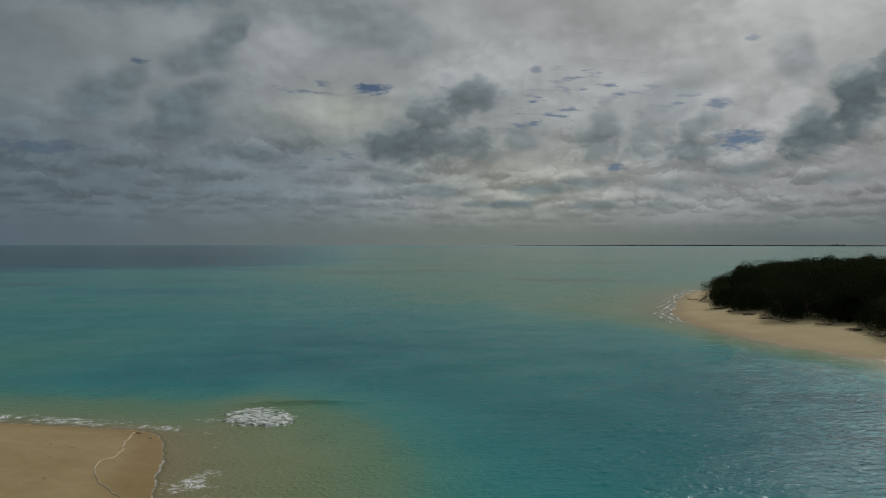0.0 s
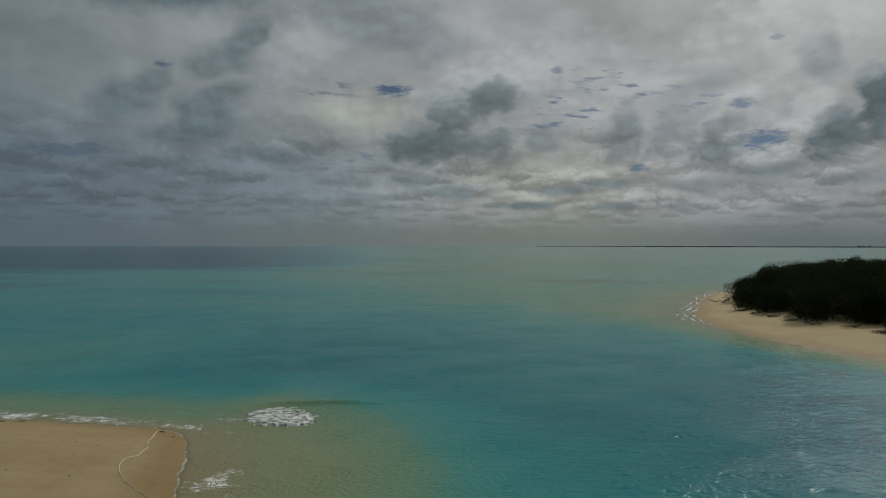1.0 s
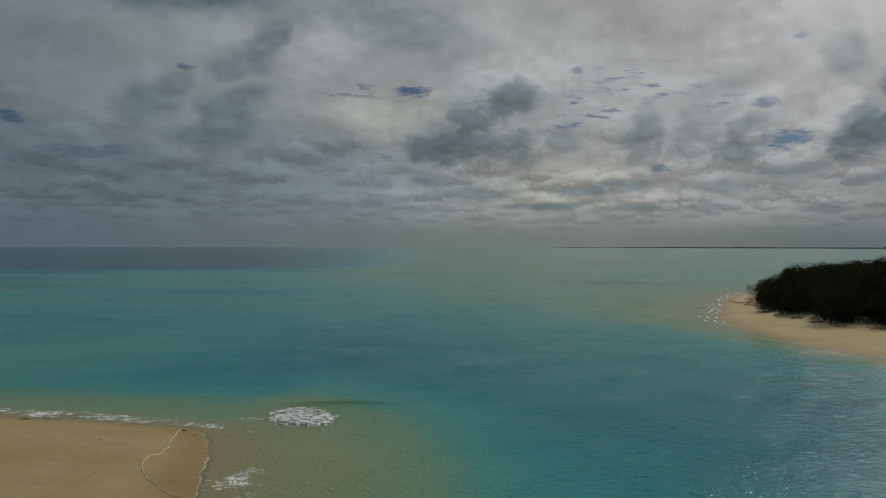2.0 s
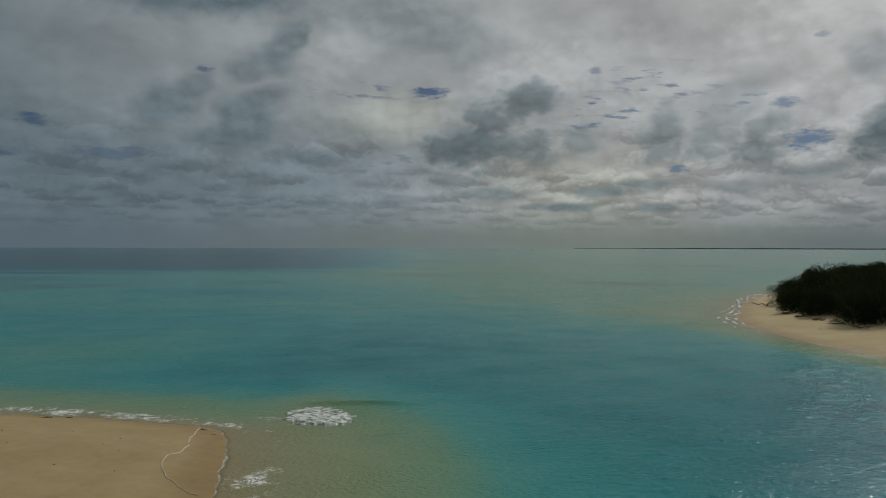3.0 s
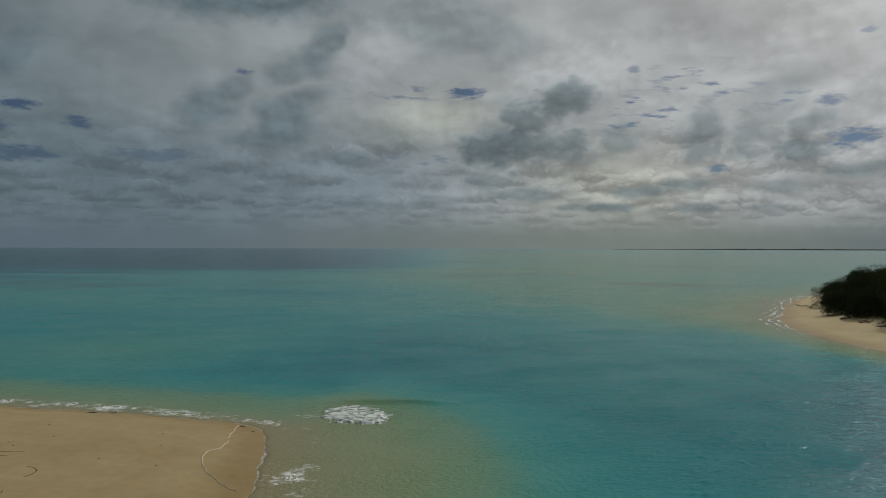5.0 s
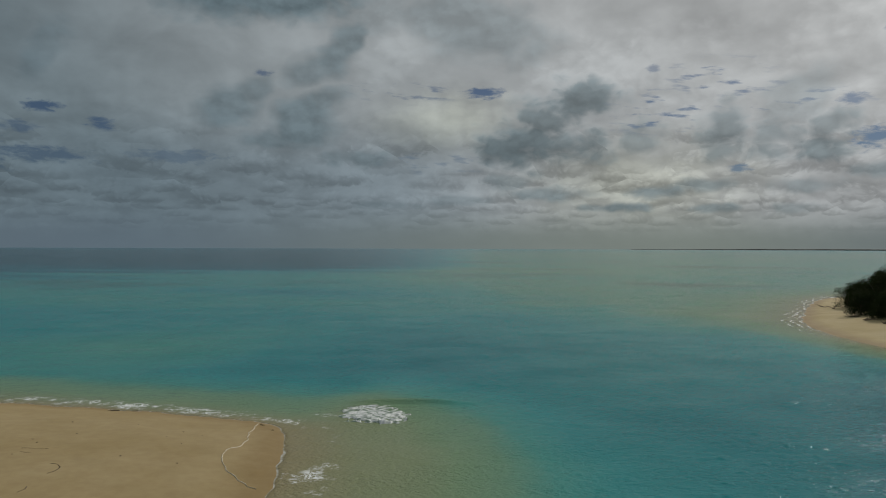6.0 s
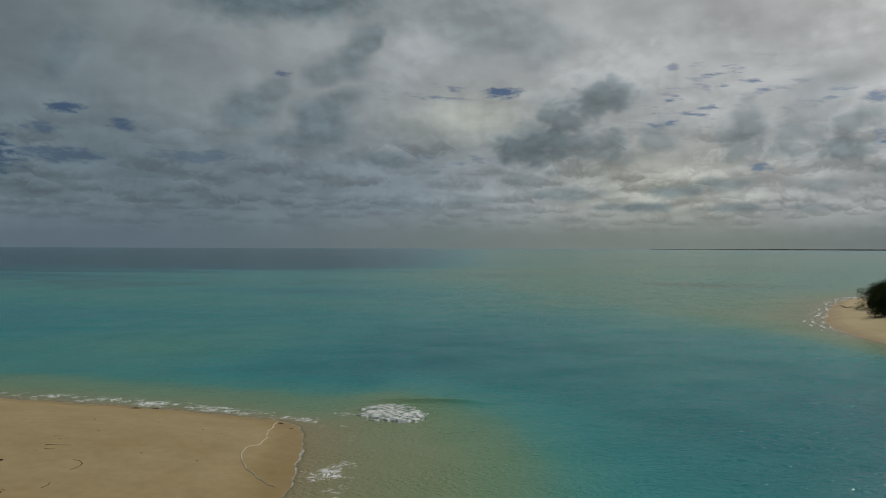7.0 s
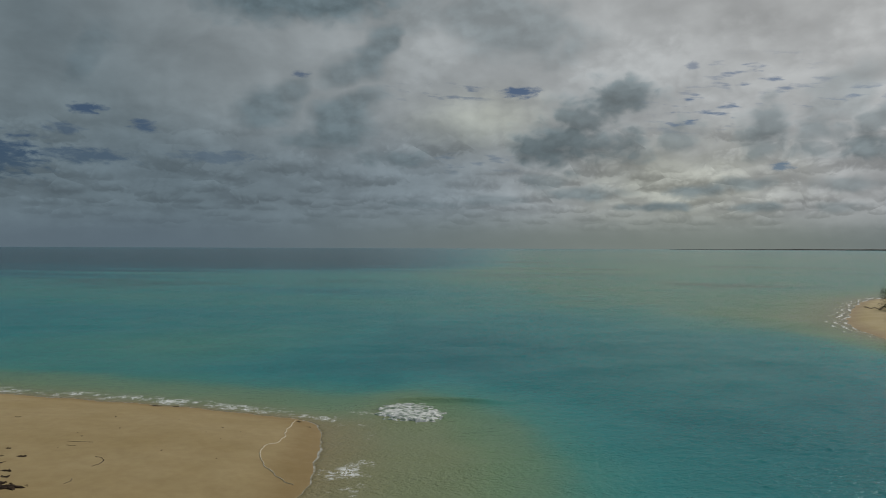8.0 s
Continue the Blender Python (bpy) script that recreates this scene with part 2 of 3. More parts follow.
# lit heads and shaded undersides, plainer high up
heaped = g.step(elev, 13.0, 6.0, 0.3, 1.0)
tone = g.math("MULTIPLY", tone, g.math("MULTIPLY_ADD", heaped, g.step(relief, -0.14, 0.14, -0.12, 0.12, "LINEAR"), 1.0))
contrast = g.step(azim, -12.0, 2.0, 0.4, 0.58)
for wide_by, high_by, shift, size, spread, bottom, foot, head, ceiling, amount in (
        (4.6, 2.6, 3.3, 0.38, 0.3, 3.6, 4.8, 7.6, 9.4, 0.8), (3.0, 1.6, 8.1, 0.38, 0.3, 2.2, 3.2, 5.0, 6.6, 0.85), (2.0, 0.95, 5.7, 0.34, 0.34, 0.9, 1.6, 3.2, 4.2, 0.7)):
    cloud, top = heaped_clouds(wide_by, high_by, shift, size, spread)
    cloud = g.math("MULTIPLY", cloud, g.math("MULTIPLY", g.step(elev, bottom, foot), g.step(elev, ceiling, head, 0.0, amount)))
    tone = g.math("MULTIPLY_ADD", cloud, g.math("SUBTRACT", g.math("MULTIPLY_ADD", g.math("SUBTRACT", top, 0.55), contrast, 0.97), tone), tone)
tone = g.math("MULTIPLY_ADD", whites, 0.4, tone)
tone = g.math("MULTIPLY_ADD", rims, 0.1, tone)
tone = g.math("MULTIPLY", tone, g.step(greys, 0.0, 1.0, 1.0, 0.55, "LINEAR"))
veil = g.vec("MULTIPLY", veil, g.xyz(tone, tone, tone))
depths = g.math("MULTIPLY", g.step(buried, 0.0, 0.9, 1.3, 0.92), g.step(relief, -0.14, 0.14, 0.8, 1.25, "LINEAR"))
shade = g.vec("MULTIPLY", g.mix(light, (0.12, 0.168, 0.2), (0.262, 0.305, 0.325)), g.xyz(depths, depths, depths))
glow = cloud_field([(6.0, 4.5, 9.0, 4.0, 0, 1.0), (-8.0, 9.6, 6.0, 2.4, 0, 0.9)], azim, elev, ragged, 0.3, 0.0, 1.4)
veil = g.mix(glow, veil, g.vec("MULTIPLY", veil, (1.02, 1.0, 0.88)))
cover = g.mix(darks, veil, shade)
dome = g.mix(gaps, cover, g.vec("MULTIPLY", blue, (0.25, 0.31, 0.44)))
haze = g.mix(g.step(azim, -35.0, 8.0), (0.19, 0.245, 0.30), (0.325, 0.355, 0.32))
haze = g.mix(g.step(azim, 9.0, 26.0), haze, (0.245, 0.28, 0.285))
dome = g.mix(g.step(elev, 3.6, 0.3, 0.0, 0.92), dome, haze)
back = g.node("ShaderNodeBackground")
g.put(back.inputs[0], g.vec("MULTIPLY", dome, (0.94, 1.0, 1.0)))
g.put(back.inputs[1], 1.0)
g.put(g.node("ShaderNodeOutputWorld").inputs[0], back.outputs[0])

sun = new("sun", bpy.data.lights.new("sun", "SUN"))
sun.data.energy, sun.data.angle, sun.data.color = 3.0, radians(0.53), (1.0, 0.96, 0.9)
sun.matrix_world = look(tuple(200 * c for c in sun_way), (0, 0, 0))


# ---- materials ----
def material(name):
    m = bpy.data.materials.new(name)
    m.use_nodes = True
    return m, Graph(m.node_tree)


def finish(g, shader):
    g.put(g.node("ShaderNodeOutputMaterial").inputs[0], shader)


def principled(g, **values):
    n = g.node("ShaderNodeBsdfPrincipled")
    for key, value in values.items():
        g.put(n.inputs[key.replace("_", " ")], value)
    return n.outputs[0]


def attribute(g, name):
    n = g.node("ShaderNodeAttribute")
    n.attribute_name = name
    return n.outputs["Fac"]


def make_sand():
    m, g = material("coral_sand")
    p = g.node("ShaderNodeTexCoord").outputs["Object"]
    wet = attribute(g, "wet")
    big = g.noise(p, 0.22, 4.0, 0.55)
    mid = g.noise(p, 2.2, 5.0, 0.6)
    grain = g.noise(p, 60.0, 3.0, 0.7)
    dry = g.mix(g.step(big, 0.3, 0.7), (0.47, 0.37, 0.19), (0.53, 0.43, 0.245))
    dry = g.mix(g.step(mid, 0.35, 0.75, 0.0, 0.22), dry, (0.42, 0.32, 0.18))
    dry = g.mix(g.step(grain, 0.55, 0.8, 0.0, 0.3), dry, (0.25, 0.19, 0.12))
    damp = g.vec("MULTIPLY", dry, (0.62, 0.54, 0.43))
    wet_r = g.math("ADD", wet, g.math("MULTIPLY", g.math("SUBTRACT", mid, 0.5), 0.5), clamp=True)
    colour = g.mix(wet_r, dry, damp)
    n = g.bump(grain, 0.25, 0.01, g.bump(mid, 0.2, 0.04))
    finish(g, principled(g, Base_Color=colour, Roughness=g.step(wet_r, 0.0, 1.0, 0.95, 0.7), Specular_IOR_Level=0.2, Normal=n))
    return m


def make_water():
    m, g = material("lagoon_water")
    p = g.node("ShaderNodeTexCoord").outputs["Object"]
    depth, foam = attribute(g, "depth"), attribute(g, "foam")
    stir = g.noise(p, 0.08, 4.0, 0.5)
    d = g.math("MULTIPLY", depth, g.step(stir, 0.25, 0.75, 0.85, 1.18, "LINEAR"))
    colour = g.ramp(g.math("DIVIDE", d, 12.0), [
        (0.0, (0.30, 0.25, 0.13)), (0.017, (0.235, 0.265, 0.14)), (0.05, (0.18, 0.28, 0.155)), (0.092, (0.14, 0.275, 0.175)),
        (0.142, (0.06, 0.265, 0.226)), (0.217, (0.026, 0.24, 0.244)), (0.333, (0.012, 0.185, 0.207)), (0.5, (0.006, 0.125, 0.158)), (1.0, (0.004, 0.03, 0.05))])
    # beds of sea grass on the far sand
    grass = g.math("MULTIPLY", g.step(g.noise(g.vec("MULTIPLY", p, (0.7, 1.0, 1.0)), 0.017, 5.0, 0.6), 0.5, 0.64), g.step(g.vec("LENGTH", p), 90.0, 170.0))
    colour = g.mix(grass, colour, g.vec("MULTIPLY", colour, (0.84, 0.66, 0.7)))
    # wind ripples, longer across the wind
    far = g.noise(g.vec("MULTIPLY", p, (0.55, 1.0, 1.0)), 0.35, 3.0, 0.5)
    open_sea = g.step(g.vec("LENGTH", p), 60.0, 260.0, 0.3, 1.6)
    chop = g.noise(g.vec("MULTIPLY", p, (0.7, 1.15, 1.0)), 1.6, 3.0, 0.55, 0.3)
    ripple = g.noise(g.vec("MULTIPLY", p, (0.75, 1.1, 1.0)), 6.0, 2.5, 0.6, 0.2)
    gust = g.step(g.noise(p, 0.16, 3.0, 0.55), 0.35, 0.68, 0.55, 1.15)
    n = g.bump(chop, 0.35, 0.1, g.bump(far, 1.0, g.math("MULTIPLY", open_sea, 0.35)))
    n = g.bump(ripple, gust, 0.078, n)
    body = principled(g, Base_Color=colour, Roughness=0.14, IOR=1.33, Specular_IOR_Level=0.08, Specular_Tint=(0.52, 0.97, 1.0, 1), Normal=n)
    clear = g.node("ShaderNodeBsdfTransparent")
    clear.inputs[0].default_value = (0.93, 0.97, 0.9, 1)
    thin = g.node("ShaderNodeMixShader")
    g.put(thin.inputs[0], g.step(d, 0.0, 0.02, 0.7, 1.0))
    g.put(thin.inputs[1], clear.outputs[0])
    g.put(thin.inputs[2], body)
    # lacy foam
    warp = g.vec("ADD", p, g.vec("MULTIPLY", g.xyz(g.noise(p, 1.7, 3.0), g.noise(g.vec("ADD", p, (9.0, 4.0, 0.0)), 1.7, 3.0)), (0.9, 0.9, 0.0)))
    lace = g.step(g.cells(warp, 2.6), 0.16, 0.02)
    lace = g.math("MAXIMUM", lace, g.math("MULTIPLY", g.step(g.cells(warp, 6.5), 0.14, 0.02), 0.9))
    spray = g.noise(p, 3.0, 5.0, 0.65)
    cover = g.math("MULTIPLY_ADD", g.math("MULTIPLY", lace, g.step(g.noise(p, 1.4, 3.0), 0.35, 0.65, 0.3, 1.0)), 0.45, g.math("MULTIPLY", spray, 0.75))
    white = g.step(g.math("ADD", cover, foam), 1.08, 1.4)
    white = g.math("MULTIPLY", white, g.step(foam, 0.02, 0.2))
    edge = g.math("MULTIPLY", g.step(depth, 0.006, 0.001), g.step(spray, 0.35, 0.6, 0.1, 0.6))
    white = g.math("MAXIMUM", white, edge)
    froth = principled(g, Base_Color=(0.78, 0.79, 0.77, 1), Roughness=0.8, Normal=g.bump(spray, 0.6, 0.08))
    out = g.node("ShaderNodeMixShader")
    g.put(out.inputs[0], white)
    g.put(out.inputs[1], thin.outputs[0])
    g.put(out.inputs[2], froth)
    finish(g, out.outputs[0])
    return m


def make_plain(name, low, high, scale, rough=0.85, relief=0.3):
    m, g = material(name)
    p = g.node("ShaderNodeTexCoord").outputs["Object"]
    a, b = g.noise(p, scale, 4.0, 0.6), g.noise(p, scale * 9, 3.0, 0.6)
    k = g.step(g.math("MULTIPLY_ADD", a, 0.65, g.math("MULTIPLY", b, 0.35)), 0.3, 0.7)
    finish(g, principled(g, Base_Color=g.mix(k, low, high), Roughness=rough, Specular_IOR_Level=0.25, Normal=g.bump(b, relief, 0.02)))
    return m


def make_leaves(name, low, high):
    m, g = material(name)
    p = g.node("ShaderNodeTexCoord").outputs["Object"]
    leaf = g.node("ShaderNodeNewGeometry").outputs["Random Per Island"]
    own = g.node("ShaderNodeObjectInfo").outputs["Random"]
    k = g.math("MULTIPLY_ADD", leaf, 0.6, g.math("MULTIPLY", g.noise(p, 0.7, 3.0), 0.4))
    colour = g.mix(k, low, high)
    colour = g.mix(g.math("MULTIPLY", own, 0.35), colour, (0.055, 0.05, 0.02))
    flat = principled(g, Base_Color=colour, Roughness=0.75, Specular_IOR_Level=0.05)
    glow = g.node("ShaderNodeBsdfTranslucent")
    g.put(glow.inputs[0], g.vec("MULTIPLY", colour, (0.8, 1.0, 0.5)))
    mix = g.node("ShaderNodeMixShader")
    mix.inputs[0].default_value = 0.15
    g.put(mix.inputs[1], flat)
    g.put(mix.inputs[2], glow.outputs[0])
    finish(g, mix.outputs[0])
    return m


SAND, WATER = make_sand(), make_water()
BARK = make_plain("grey_brown_bark", (0.055, 0.04, 0.03), (0.13, 0.10, 0.075), 3.0)
DRIFT = make_plain("bleached_driftwood", (0.06, 0.045, 0.035), (0.15, 0.115, 0.085), 4.0)
WEED = make_plain("dry_seaweed", (0.018, 0.011, 0.006), (0.06, 0.035, 0.018), 9.0, 0.9, 0.8)
LEAF = make_leaves("dark_shrub_leaves", (0.012, 0.02, 0.008), (0.036, 0.052, 0.02))
FAR_WOOD = make_plain("far_woodland", (0.025, 0.034, 0.032), (0.05, 0.06, 0.05), 0.02)


# ---- shapes of the coast, in metres ----
def smooth_outline(points, steps=6):
    """A closed Catmull-Rom curve through a few corners."""
    p = np.array(points, float)
    t = np.linspace(0, 1, steps, endpoint=False)[:, None]
    out = []
    for i in range(len(p)):
        a, b, c, d = p[i - 1], p[i], p[(i + 1) % len(p)], p[(i + 2) % len(p)]
        out.append(0.5 * (2 * b + (c - a) * t + (2 * a - 5 * b + 4 * c - d) * t ** 2 + (3 * b - 3 * c + d - a) * t ** 3))
    return np.vstack(out)


def inside_distance(x, y, outline):
    """Metres from the outline, positive inside it."""
    best, inside = np.full(x.shape, 1e9), np.zeros(x.shape, bool)
    for (ax, ay), (bx, by) in zip(outline, np.roll(outline, -1, 0)):
        ex, ey = bx - ax, by - ay
        k = np.clip(((x - ax) * ex + (y - ay) * ey) / (ex * ex + ey * ey + 1e-9), 0, 1)
        best = np.minimum(best, np.hypot(x - ax - k * ex, y - ay - k * ey))
        if ey:
            inside ^= ((ay > y) != (by > y)) & (x < ax + (y - ay) / ey * ex)
    return np.where(inside, best, -best)


SPIT = smooth_outline([(-9.0, 20), (-9.3, 24), (-10.4, 28), (-12.2, 31.4), (-16, 32.7), (-22, 33.6), (-30, 34.3), (-45, 36), (-80, 40),
                       (-120, 20), (-90, -40), (-30, -40), (-12, -20), (-8.8, 5)])
ISLAND = smooth_outline([(31, 50), (28.5, 55), (26.5, 62), (25.2, 70), (25.2, 77), (26.8, 87), (29.5, 95), (34, 108), (41, 124), (51, 136),
                         (75, 160), (130, 190), (220, 180), (250, 90), (180, 20), (90, 5), (45, 20), (34, 40)])
THICKET = smooth_outline([(35.2, 58), (35.0, 62), (34.8, 66.5), (32.6, 70.5), (31.8, 77), (31.6, 83.5), (32.2, 93), (33.8, 102), (43, 118), (56, 132),
                          (80, 148), (130, 175), (205, 165), (225, 90), (165, 35), (92, 22), (52, 33), (39, 47)])


def bell(x, y, cx, cy, rx, ry, turn=0.0):
    c, s = math.cos(radians(turn)), math.sin(radians(turn))
    u, v = ((x - cx) * c + (y - cy) * s) / rx, (-(x - cx) * s + (y - cy) * c) / ry
    return np.exp(-(u * u + v * v))


def ramp01(v, low, high):
    k = np.clip((v - low) / (high - low), 0, 1)
    return k * k * (3 - 2 * k)


def ripple_noise(x, y, scale, seed):
    rng = np.random.RandomState(seed)
    out = np.zeros(x.shape)
    for _ in range(7):
        t, f, ph = rng.uniform(0, 2 * np.pi), rng.uniform(0.6, 1.7) / scale, rng.uniform(0, 6.3)
        out += np.sin((x * np.cos(t) + y * np.sin(t)) * f * 2 * np.pi + ph)
    return out / 7


def lagoon_depth(x, y):
    """Depth of the open water: channel, sand flats beyond it, the reef edge and the deep past that."""
    r = np.hypot(x, y)
    a = np.degrees(np.arctan2(x, y))
    bars = ripple_noise(0.16 * x, y, 30.0, 51) * ramp01(r, 110, 260)
    d = 2.0 + 0.9 * ramp01(y, 105, 70) + 0.35 * bars
    # drifting dark streak of cloud shadow and wind, put into the colour as extra depth
    d += 1.6 * bell(x, y, -47, 126, 19, 9, -14)
    d += 1.7 * bell(x, y, 15, 31, 13, 16, -8) + 0.4 * bell(x, y, 4, 58, 14, 14)
    d += 1.5 * bell(x, y, -12.5, 54, 9, 15)
    d += 1.8 * bell(x, y, -35, 41.6, 4.5, 0.7, 8)
    d -= 1.2 * bell(x, y, -31, 53, 17, 13) + 0.4 * bell(x, y, -30, 72, 20, 12)
    # the flats run from the tip of the island out to the horizon
    edge = np.exp(np.interp(a, [-45, -30, -22, -15, -8.5, -2, 8, 16, 30], np.log([700, 520, 340, 215, 153, 103, 75, 71, 75])))
    flats = ramp01(np.log(r / edge) + 0.12 * ripple_noise(0.4 * x, y, 22.0, 52), -0.38, 0.4)
    d = d + (1.3 + 0.45 * np.clip(bars, -0.6, 1) - d) * flats
    d -= 0.35 * bell(x, y, 27, 84, 12, 18)
    deep = ramp01(r + 110 * bars, 200, 370) * ramp01(a, -5, -19)
    d = d + (10.0 - d) * deep
    d = d + (3.4 - d) * ramp01(r, 900, 3500) * 0.5
    return np.maximum(d, 0.3)


def ground_height(x, y):
    near = np.hypot(x, y) < 420
    spit, isle = np.full(x.shape, -60.0), np.full(x.shape, -60.0)
    m = near & (x < 14) & (y < 70)
    spit[m] = inside_distance(x[m], y[m], SPIT)
    m = near & (x > 0)
    isle[m] = inside_distance(x[m], y[m], ISLAND)
    wobble = ripple_noise(x, y, 5.0, 3) * 0.35 + ripple_noise(x, y, 1.6, 4) * 0.12
    spit, isle = spit + wobble, isle + 1.5 * wobble
    up = lambda d, top, run: top * (1 - np.exp(-np.maximum(d, 0) / run))
    land = np.maximum(up(spit, 0.75, 7.0), up(isle, 1.2, 10.0))
    land += 0.03 * ripple_noise(x, y, 2.5, 5) * (land > 0.05)
    steep = 0.07 + 0.15 * ramp01(y, 30.5, 34) * ramp01(x, -9, -13)
    bank = 0.07 + 0.25 * ramp01(y, 94, 54)
    shelf = np.minimum(steep * np.maximum(-spit, 0) + 0.038 * np.maximum(-spit - 4.0, 0) ** 2, bank * np.maximum(-isle, 0) + (0.35 * bank - 0.02) * np.maximum(-isle - 3, 0) ** 2)
    lagoon = lagoon_depth(x, y)
    bed = lagoon * shelf / np.cbrt(lagoon ** 3 + shelf ** 3)
    shore = np.maximum(spit, isle)
    return np.where(shore > 0, land, -bed), spit, isle


# ---- the two sheets ----
WAVE_SLOPE = 0.09
def fan(bands, fine):
    """Rings round the origin that widen with distance, finer over the bay ahead. bands: outer radius and growth."""
    radii = [3.0]
    for end, growth in bands:
        while radii[-1] < end:
            radii.append(radii[-1] * growth)
    angles = np.concatenate([np.arange(-52, 36, fine), np.arange(36, 308, 4.0)])
    a, r = np.meshgrid(np.radians(angles), np.array(radii))
    return r * np.sin(a), r * np.cos(a)


def wind_waves(x, y, shortest, longest, slope, count, seed):
    """Choppy water: many small waves that run mostly one way, with the given mean slope."""
    rng = np.random.RandomState(seed)
    z = np.zeros(x.shape)
    for k in range(count):
        length = shortest * (longest / shortest) ** rng.uniform()
        t = radians(rng.normal(-65, 50))
        f = 2 * np.pi / length
        z += slope * np.sqrt(2 / count) / f * np.sin(f * (x * np.cos(t) + y * np.sin(t)) + rng.uniform(0, 6.3))
    return z


def sheet(name, x, y, z, mat, attributes):
    rows, cols = x.shape
    verts = np.stack([x, y, z], -1).reshape(-1, 3)
    centre = len(verts)
    verts = np.vstack([verts, [[0, 0, z[0].mean()]]])
    i = np.arange((rows - 1) * cols).reshape(rows - 1, cols)
    j = np.roll(i, -1, 1)
    quads = np.stack([i, i + cols, j + cols, j], -1).reshape(-1, 4)
    hub = np.arange(cols)
    tris = np.stack([np.full(cols, centre), hub, np.roll(hub, -1)], -1)
    me = bpy.data.meshes.new(name)
    me.vertices.add(len(verts))
    me.vertices.foreach_set("co", verts.ravel())
    me.loops.add(quads.size + tris.size)
    me.loops.foreach_set("vertex_index", np.concatenate([quads.ravel(), tris.ravel()]).astype(np.int32))
    me.polygons.add(len(quads) + len(tris))
    starts = np.concatenate([np.arange(len(quads)) * 4, quads.size + np.arange(len(tris)) * 3])
    me.polygons.foreach_set("loop_start", starts.astype(np.int32))
    me.update(calc_edges=True)
    me.validate()
    me.polygons.foreach_set("use_smooth", np.ones(len(me.polygons), bool))
    for key, values in attributes.items():
        at = me.attributes.new(key, "FLOAT", "POINT")
        at.data.foreach_set("value", np.append(values.ravel(), values[0].mean()).astype(np.float32))
    me.materials.append(mat)
    return new(name, me)


gx, gy = fan([(4900, 1.012)], 0.25)
gz, g_spit, g_isle = ground_height(gx, gy)
shore = np.maximum(g_spit, g_isle)
wet = np.where(shore > 0, np.clip(1.15 - shore / (1.6 + 2.8 * bell(gx, gy, -10, 27, 4, 6)), 0, 1), np.clip(0.9 + shore / 1.5, 0.15, 1))
wet = np.maximum(wet, 0.6 * (g_spit > 0))
ground = tagged(sheet("ground", gx, gy, gz, SAND, {"wet": wet}), "pale coral sand spit and beach sloping under a lagoon", "ground", kind="structure")

gx, gy = fan([(21, 1.03), (75, 1.0042), (150, 1.007), (4900, 1.014)], 0.14)
gz, g_spit, g_isle = ground_height(gx, gy)
shore = np.maximum(g_spit, g_isle)
reach = np.hypot(gx, gy)
open_water = np.clip(-shore / 7, 0.05, 1)
breeze = np.clip(0.55 + 0.5 * ripple_noise(gx, gy, 26.0, 21) + 0.7 * bell(gx, gy, -11, 53, 9, 14) + 0.8 * ramp01(gx, 0, 16) * ramp01(gy, 80, 50), 0.3, 1.4)
gustiness = ramp01(ripple_noise(gx, gy, 1.5, 41), 0.1, 0.6)
sea_z = wind_waves(gx, gy, 0.28, 0.8, WAVE_SLOPE, 50, 31) * (0.5 + 1.5 * gustiness) * breeze * open_water * ramp01(reach, 260, 60)
sea_z += wind_waves(gx, gy, 3.0, 9.0, 0.025, 14, 32) * open_water * ramp01(reach, 500, 150)
foam = 0.12 * np.exp(-((shore + 0.3) / 0.4) ** 2) * (0.8 + 0.6 * ripple_noise(gx, gy, 4.0, 12))
north = 0.66 * np.exp(-((g_spit + 0.9) / 1.2) ** 2) * ramp01(gy, 30.5, 32.5) * (0.8 + 0.5 * ripple_noise(gx, gy, 5.0, 13))
foam = np.maximum(foam, north)
wash = np.exp(-((g_spit + 1.5) / 1.3) ** 2) * ramp01(gy, 20.5, 23) * ramp01(gy, 34, 31) * (0.5 + 0.5 * ripple_noise(gx, gy, 4.5, 17))
foam = np.maximum(foam, np.clip(0.75 * wash, 0, 0.62))
foam = np.maximum(foam, 0.66 * bell(gx, gy, -8.5, 24.8, 1.2, 1.5))
foam = np.maximum(foam, 0.6 * bell(gx, gy, -10.6, 33.8, 1.4, 0.5, -12))
lap = g_isle + 0.7 * ripple_noise(gx, gy, 5.0, 15)
for off, wide_by, strength in ((-0.05, 0.22, 0.96), (-0.9, 0.2, 0.9), (-1.8, 0.18, 0.8)):
    foam = np.maximum(foam, strength * np.exp(-((lap - off) / wide_by) ** 2) * ramp01(gy, 62, 80) * (0.9 + 0.35 * ripple_noise(gx, gy, 7.0, 14)))
foam = np.maximum(foam, 0.72 * np.exp(-((g_isle + 0.1) / 0.16) ** 2) * ramp01(gy, 80, 62) * (0.8 + 0.4 * ripple_noise(gx, gy, 5.0, 16)))
crest = 0.22 * np.exp(-((gy - 37.4 - 0.12 * (gx + 8)) / 0.42) ** 2) * np.exp(-((gx + 7.2) / 2.6) ** 4)
sea_z += crest
water = tagged(sheet("water", gx, gy, sea_z, WATER, {"depth": np.maximum(-gz, 0), "foam": np.clip(foam, 0, 1)}),
               "clear turquoise lagoon water with wind ripples and thin shore foam", "sea water", kind="structure")


